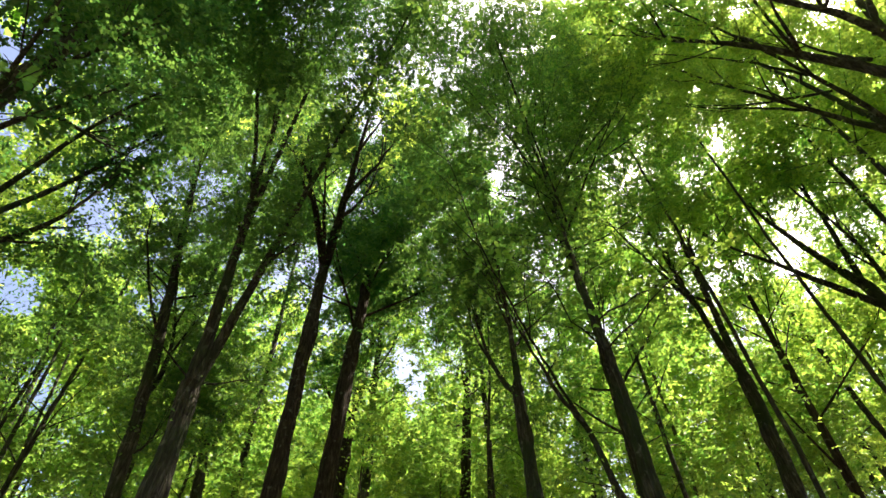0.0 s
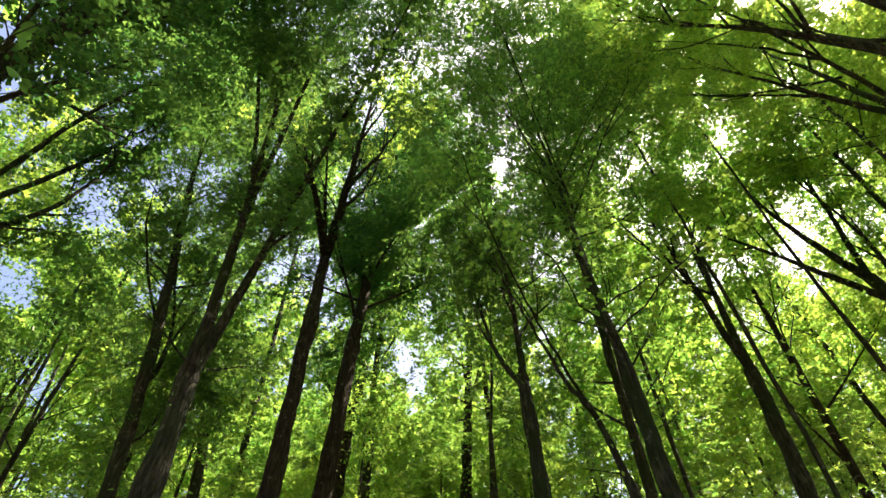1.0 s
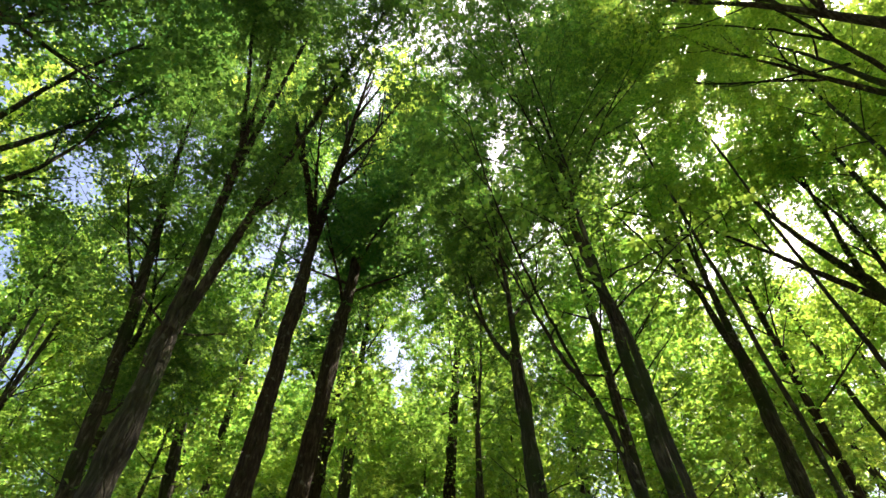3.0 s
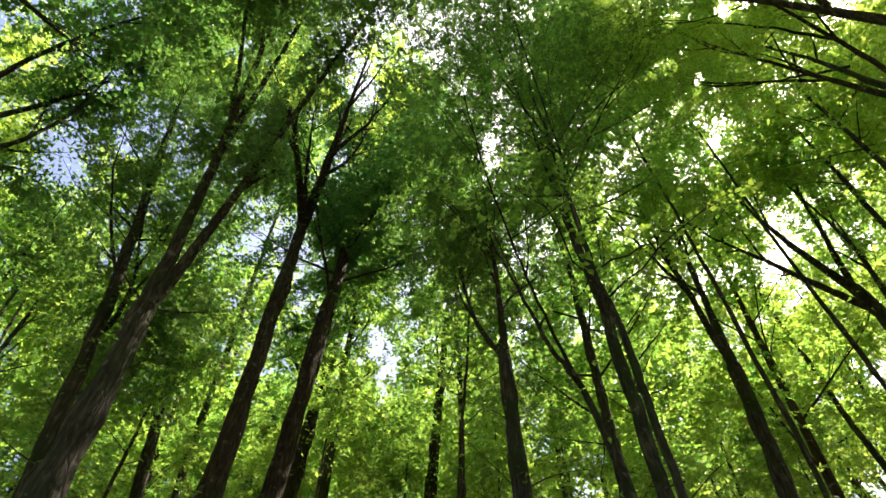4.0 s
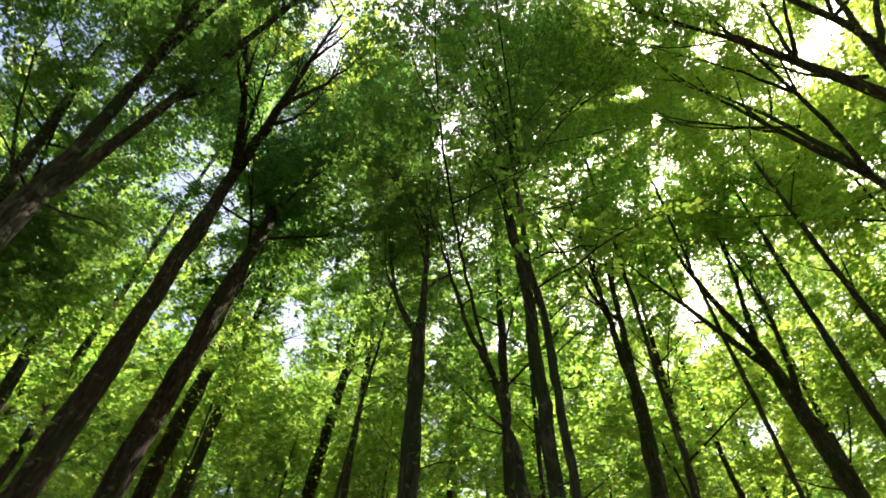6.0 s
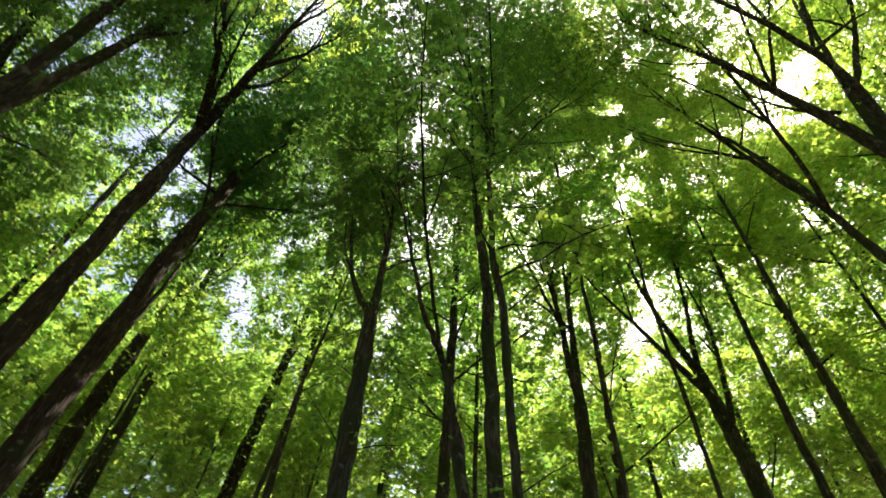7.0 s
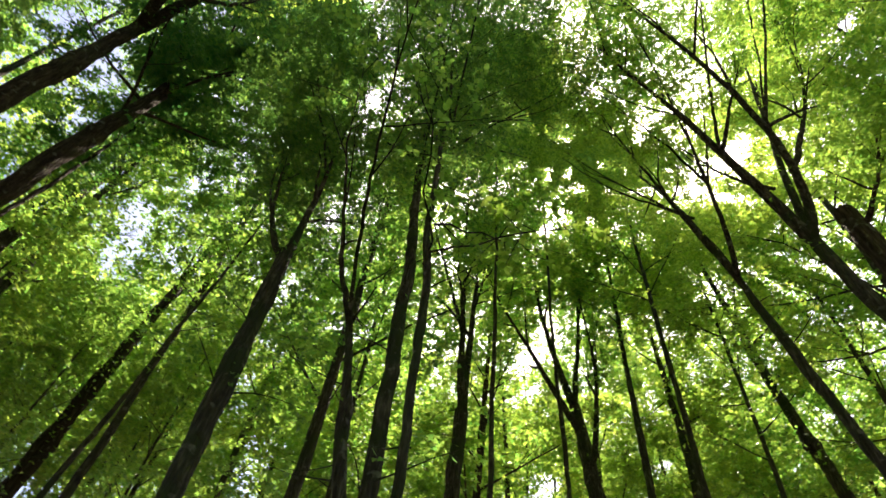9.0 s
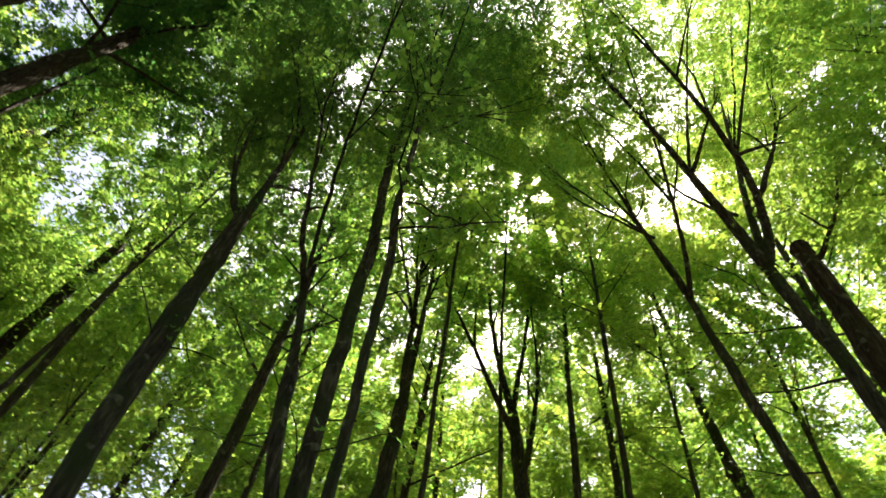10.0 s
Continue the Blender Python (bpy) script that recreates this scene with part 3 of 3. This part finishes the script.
low_tree = tree("thick trunk wrapped in dense dark leaves beside the path", (-4.75, 2.62), (0.02, 0.0), (0.0, 0.0), (0.27, 6.5), 13, None, (), (6.5, 2.1), 24, 50000, BARK_MOSSY, LEAF_SHADED,
     size=0.055, folded=True, free=7.5, seed=35)
tree(GREY, (7.0, -1.3), (-0.03, 0.02), (0.0, 0.0), (0.22, 6), 17, None, (), (7.0, 3.8), 24, 54000, BARK_GREY, LEAF_LIT, size=0.065, seed=36)
tree("slender tall tree with a high sunlit crown", (9.5, 6.9), (0.0, 0.0), (0.0, 0.0), (0.13, 8), 19, None, (), (12.5, 3.6), 24, 34000, BARK_GREY, LEAF_LIT, size=0.072, seed=37)
# the next tree is added to keep sun off the crowns near the path
tree("slender tall tree with a high sunlit crown", (4.9, 7.7), (0.0, 0.0), (0.0, 0.0), (0.07, 8), 21, None, (), (13.0, 4.0), 24, 48000, BARK_GREY, LEAF, size=0.072, seed=38)
tree("tall tree with a high leafy crown", (-4.9, 12.6), (0.0, -0.02), (0.0, 0.0), (0.16, 8), 21, None, (), (14.5, 3.4), 16, 28000, BARK_GREY, LEAF, size=0.086, seed=39)
tree("slender tree with a leafy crown behind the mossy trunks", (3.75, 11.3), (0.01, 0.0), (0.0, 0.0), (0.22, 8), 19, None, (), (8.5, 3.0), 22, 30000, BARK_GREY, LEAF, size=0.08, free=9.5, seed=40)
tree("tall tree with a high leafy crown", (10.4, 2.7), (0.0, 0.0), (0.0, 0.0), (0.2, 8), 18, None, (), (9.0, 3.4), 24, 42000, BARK_GREY, LEAF_LIT, size=0.075, seed=41)
tree("tall tree with a high leafy crown", (9.0, 0.2), (-0.02, 0.0), (0.0, 0.0), (0.2, 8), 18, None, (), (9.0, 3.6), 24, 44000, BARK_GREY, LEAF_LIT, size=0.072, seed=42)
# the next two are added to shade the crown of the brown trunk
tree("tall tree with a high leafy crown", (0.9, 12.9), (0.0, 0.0), (0.0, 0.0), (0.14, 8), 20, None, (), (13.0, 3.4), 20, 46000, BARK_GREY, LEAF, size=0.085, seed=79)
tree("tall tree with a dense crown behind a slender dark trunk", (-6.3, 10.25), (0.03, -0.02), (0.0, 0.0), (0.13, 8), 21, None, (), (14.0, 4.0), 18, 34000, BARK_GREY, LEAF_SHADED, size=0.085, seed=99)
THIN = "thin dark stem standing before the open sky"
tree(THIN, (-10.37, 12.18), (-0.17, 0.12), (0.0, 0.0), (0.13, 8), 17, None, (), (13.8, 1.8), 8, 5000, BARK_GREY, LEAF_LIT, size=0.085, free=13.6, seed=101)
tree(THIN, (-10.08, 12.65), (-0.18, 0.09), (0.0, 0.0), (0.11, 8), 16, None, (), (13.6, 1.6), 7, 4000, BARK_GREY, LEAF_LIT, size=0.085, free=13.4, seed=102)
tree("thin bent stem close behind a thick brown trunk", (-2.9, 11.9), (0.1, 0.05), (-0.004, 0.0), (0.1, 8), 15, None, (), (12.2, 3.2), 16, 30000, BARK_BROWN, LEAF_SHADED, size=0.075, free=12.4, seed=103)
tree("slender tall tree with a high sunlit crown", (7.2, 8.2), (0.0, 0.0), (0.0, 0.0), (0.08, 8), 20.5, None, (), (13.2, 3.4), 22, 34000, BARK_GREY, LEAF, size=0.075, seed=104)
FILL = "leafy tree in the sunlit wood beyond the path"
for k, (x, y, low, high, wide, many, size) in enumerate([
        (5.3, 13.0, 9.0, 19, 3.0, 22000, 0.08), (11.85, 4.08, 8.5, 15, 2.6, 24000, 0.075), (16.5, 6.0, 7.5, 19, 3.4, 26000, 0.09),
        (9.6, 17.3, 6.5, 17, 3.2, 26000, 0.09), (2.7, 18.6, 6.0, 16, 3.0, 24000, 0.09), (14.6, 9.6, 6.0, 15, 3.0, 24000, 0.085),
        (13.6, 15.2, 9.0, 19, 3.2, 20000, 0.1), (16.8, 12.2, 9.0, 20, 3.4, 20000, 0.1), (10.6, 20.5, 9.5, 21, 3.4, 20000, 0.11), (18.6, 9.0, 9.5, 20, 3.4, 20000, 0.1), (6.8, 16.0, 9.5, 20, 3.2, 22000, 0.095), (12.4, 6.7, 9.5, 18, 3.0, 28000, 0.08), (-11.2, 8.0, 9.0, 18, 3.0, 22000, 0.085), (-9.6, 11.6, 8.0, 17, 3.0, 22000, 0.085)]):
    tree(FILL, (x, y), (0.01, 0.0), (0.0, 0.0), (0.12, 8), high, None, (), (low, wide), 18, many, BARK_GREY, LEAF_LIT, size=1.12 * size, seed=80 + k)
for k, (x, y) in enumerate([(-5.4, 10.9), (-4.0, 16.4), (-2.3, 13.4), (-0.4, 15.4), (1.9, 14.6)]):
    tree("low understorey tree with small green leaves", (x, y), (0.02, -0.01), (0.0, 0.0), (0.08, 5), 11.0, None, (), (5.2, 2.2), 16, 14000, BARK_GREY, LEAF_LIT if k < 3 else LEAF, size=0.07, seed=44 + k)


# ---- low sprays with single large leaves ----
def leaf_mesh(mat):
    """One pointed oval leaf, 1 long, with a folded blade and a short stalk."""
    t = np.linspace(0, 1, 6)
    w = np.array([0.02, 0.26, 0.36, 0.31, 0.17, 0.01])
    mid = np.stack([t, 0 * t, 0.05 * np.sin(t * 3.1) - 0.12 * t * t], 1)
    left = mid + np.stack([0 * t - 0.03, w, 0.22 * w], 1)
    right = mid + np.stack([0 * t - 0.03, -w, 0.22 * w], 1)
    v = np.concatenate([mid, left, right])
    q = [(k, k + 1, k + 7, k + 6) for k in range(5)] + [(k + 1, k, k + 12, k + 13) for k in range(5)]
    return quick_mesh("leaf", v, np.array(q), mat, True)


def leaf_spray(root, start, end, count, wide, size, mat, bark, seed):
    """A low bough of a tree, with twigs that carry single leaves."""
    rng = np.random.default_rng(seed)
    base = np.array(root.matrix_basis.translation)
    start, end = np.array(start, float), np.array(end, float)
    t = np.linspace(0, 1, 9)[:, None]
    pts = start + (end - start) * t + np.array([0.1, -0.1, 0.3]) * np.sin(t * 2.6) * 0.6 + rng.normal(0, 0.03, (9, 3))
    tubes, tips = [tube(pts, np.linspace(0.013, 0.003, 9), 6)], []
    for k in range(9):
        i = 3 + k % 6
        w = rng.normal(0, 1, 3) * np.array([1, 1, 0.35])
        w *= wide / (np.linalg.norm(w) + 1e-9) * rng.uniform(0.5, 1.0)
        tw = np.array([pts[i], pts[i] + w * 0.5 + np.array([0, 0, 0.03]), pts[i] + w])
        tubes.append(tube(tw, [0.006, 0.004, 0.002], 4))
        tips.append(tw)
    v, q = join(tubes)
    stalk = part("bough", quick_mesh("bough", v - base, q, bark, True), root)
    blade = leaf_mesh(mat)
    for k in range(count):
        tw = tips[k % len(tips)]
        s = rng.uniform(0.25, 1.05)
        p = tw[0] + (tw[2] - tw[0]) * s + rng.normal(0, 0.015, 3)
        one = part("leaf", blade, stalk)
        d = tw[2] - tw[0]
        az = math.degrees(math.atan2(d[1], d[0])) + (70 if k % 2 else -70) * rng.uniform(0.4, 1.1)
        m = pose(*(p - base), rng.normal(0, 22), rng.normal(8, 20), az)
        one.matrix_basis = m @ Matrix.Diagonal((*[size * rng.uniform(0.7, 1.2)] * 3, 1))


leaf_spray(low_tree, (-4.6, 2.6, 4.5), (-2.3, 1.28, 4.85), 26, 0.4, 0.1, LEAF_SHADED, BARK_MOSSY, 51)
leaf_spray(slim_tree, (1.87, 5.25, 6.0), (3.0, 4.35, 6.45), 110, 0.55, 0.088, LEAF_LIT, BARK_MOSSY, 52)
leaf_spray(slim_tree, (1.83, 5.25, 6.4), (3.2, 5.2, 7.05), 80, 0.5, 0.085, LEAF_LIT, BARK_MOSSY, 53)
leaf_spray(slim_tree, (1.82, 5.25, 5.7), (0.6, 4.1, 6.5), 80, 0.5, 0.085, LEAF, BARK_MOSSY, 54)

# ---- the wood around ----
near = [(-2.95, 9.0), (-2.4, 10), (-3.2, 15.3), (-2.4, 15.2), (1, 7.1), (2, 6), (1.6, 6.2), (5.6, 9.4), (10.8, 10), (10.3, 8.4), (12.5, 8.8), (6.3, 3.7), (13.7, 5.4), (5.5, 2.7),
        (-3.1, 5.8), (-5.2, 8.4), (0.1, 16.6), (0.5, 11.5), (-6.1, 14.1), (10.9, 13), (14.1, 17.5), (-10.6, 7.4), (-4.7, 2.6), (7.0, -1.3), (9.5, 6.9), (4.9, 7.7), (-4.9, 12.6), (3.0, 11.4), (10.4, 2.7), (9.0, 0.2), (-5.4, 10.9), (-4.0, 16.4), (-2.3, 13.4), (-0.4, 15.4), (1.9, 14.6), (5.3, 13), (12.6, 3.2), (16.5, 6), (9.6, 17.3), (2.7, 18.6), (14.6, 9.6), (13.6, 15.2), (16.8, 12.2), (10.6, 20.5), (18.6, 9.0), (12.4, 6.7), (6.8, 16), (0.9, 12.9), (-11.2, 8.0), (-9.6, 11.6), (-6.3, 10.25), (-10.4, 12.2), (-10.1, 12.7), (-2.9, 11.9), (7.2, 8.2)]
rngw = np.random.default_rng(5)
stand = [np.array(p) for p in near]
BROWN = "slender forest tree with brown bark and sunlit leaves"


def plant(number, nearest, farthest, gap, seen, seed0, **form):
    """Scatters trees of one form round the path, in the part of the wood that lies ahead (seen) or behind."""
    made = 0
    for _ in range(6000):
        a, d = rngw.uniform(0, 2 * math.pi), math.sqrt(rngw.uniform(nearest ** 2, farthest ** 2))
        p = np.array([d * math.sin(a), 1.3 + d * math.cos(a)])
        bearing = (math.degrees(a) + 180) % 360 - 180
        if (-82 < bearing < 138) != seen or min(np.linalg.norm(p - s) for s in stand) < gap:
            continue
        stand.append(p)
        made += 1
        kind = int(rngw.integers(0, 4))
        tall = rngw.uniform(*form["tall"])
        low = max(form["low"], 0.36 * d + 0.5) if seen else form["low"]
        # lit leaf tone mostly on the right, shaded tone only on the left
        tree(form.get("label") or (GREY if kind else BROWN), tuple(p), tuple(rngw.normal(0, 0.03, 2)), tuple(rngw.normal(0, 0.001, 2)), (rngw.uniform(*form["girth"]), 6), tall,
             None, (), (low + rngw.uniform(0, 1.5), rngw.uniform(*form["wide"])), form["boughs"], form["count"], BARK_GREY if kind else BARK_BROWN,
             ((LEAF_LIT, LEAF_LIT, LEAF, LEAF_LIT) if p[0] > 1.5 else (LEAF_LIT, LEAF, LEAF_SHADED, LEAF))[kind], size=form["size"], seed=seed0 + made, sides=8, step=0.6)
        if made >= number:
            break


plant(38, 13.5, 21, 2.6, True, 100, tall=(16, 21), low=6.5, girth=(0.13, 0.26), wide=(2.8, 3.8), boughs=13, count=18000, size=0.104)
plant(26, 21, 29, 2.8, True, 200, tall=(19, 24), low=8, girth=(0.18, 0.3), wide=(3.0, 4.0), boughs=11, count=13500, size=0.165)
plant(18, 11, 19, 1.7, True, 300, tall=(11, 14.5), low=5, girth=(0.06, 0.1), wide=(1.8, 2.5), boughs=11, count=14000, size=0.08, label="slender young understorey tree with bright green leaves")
plant(40, 29, 42, 2.6, True, 500, tall=(20, 25), low=8, girth=(0.2, 0.3), wide=(3.2, 4.2), boughs=8, count=7400, size=0.22)
# unseen trees behind, added to close the wood; outsized leaves shade the stems ahead
plant(30, 6, 26, 3.6, False, 400, tall=(15, 21), low=5, girth=(0.2, 0.35), wide=(2.8, 3.6), boughs=8, count=2400, size=0.34)

# ---- the crowns, now that all stems stand ----
grow_crowns()
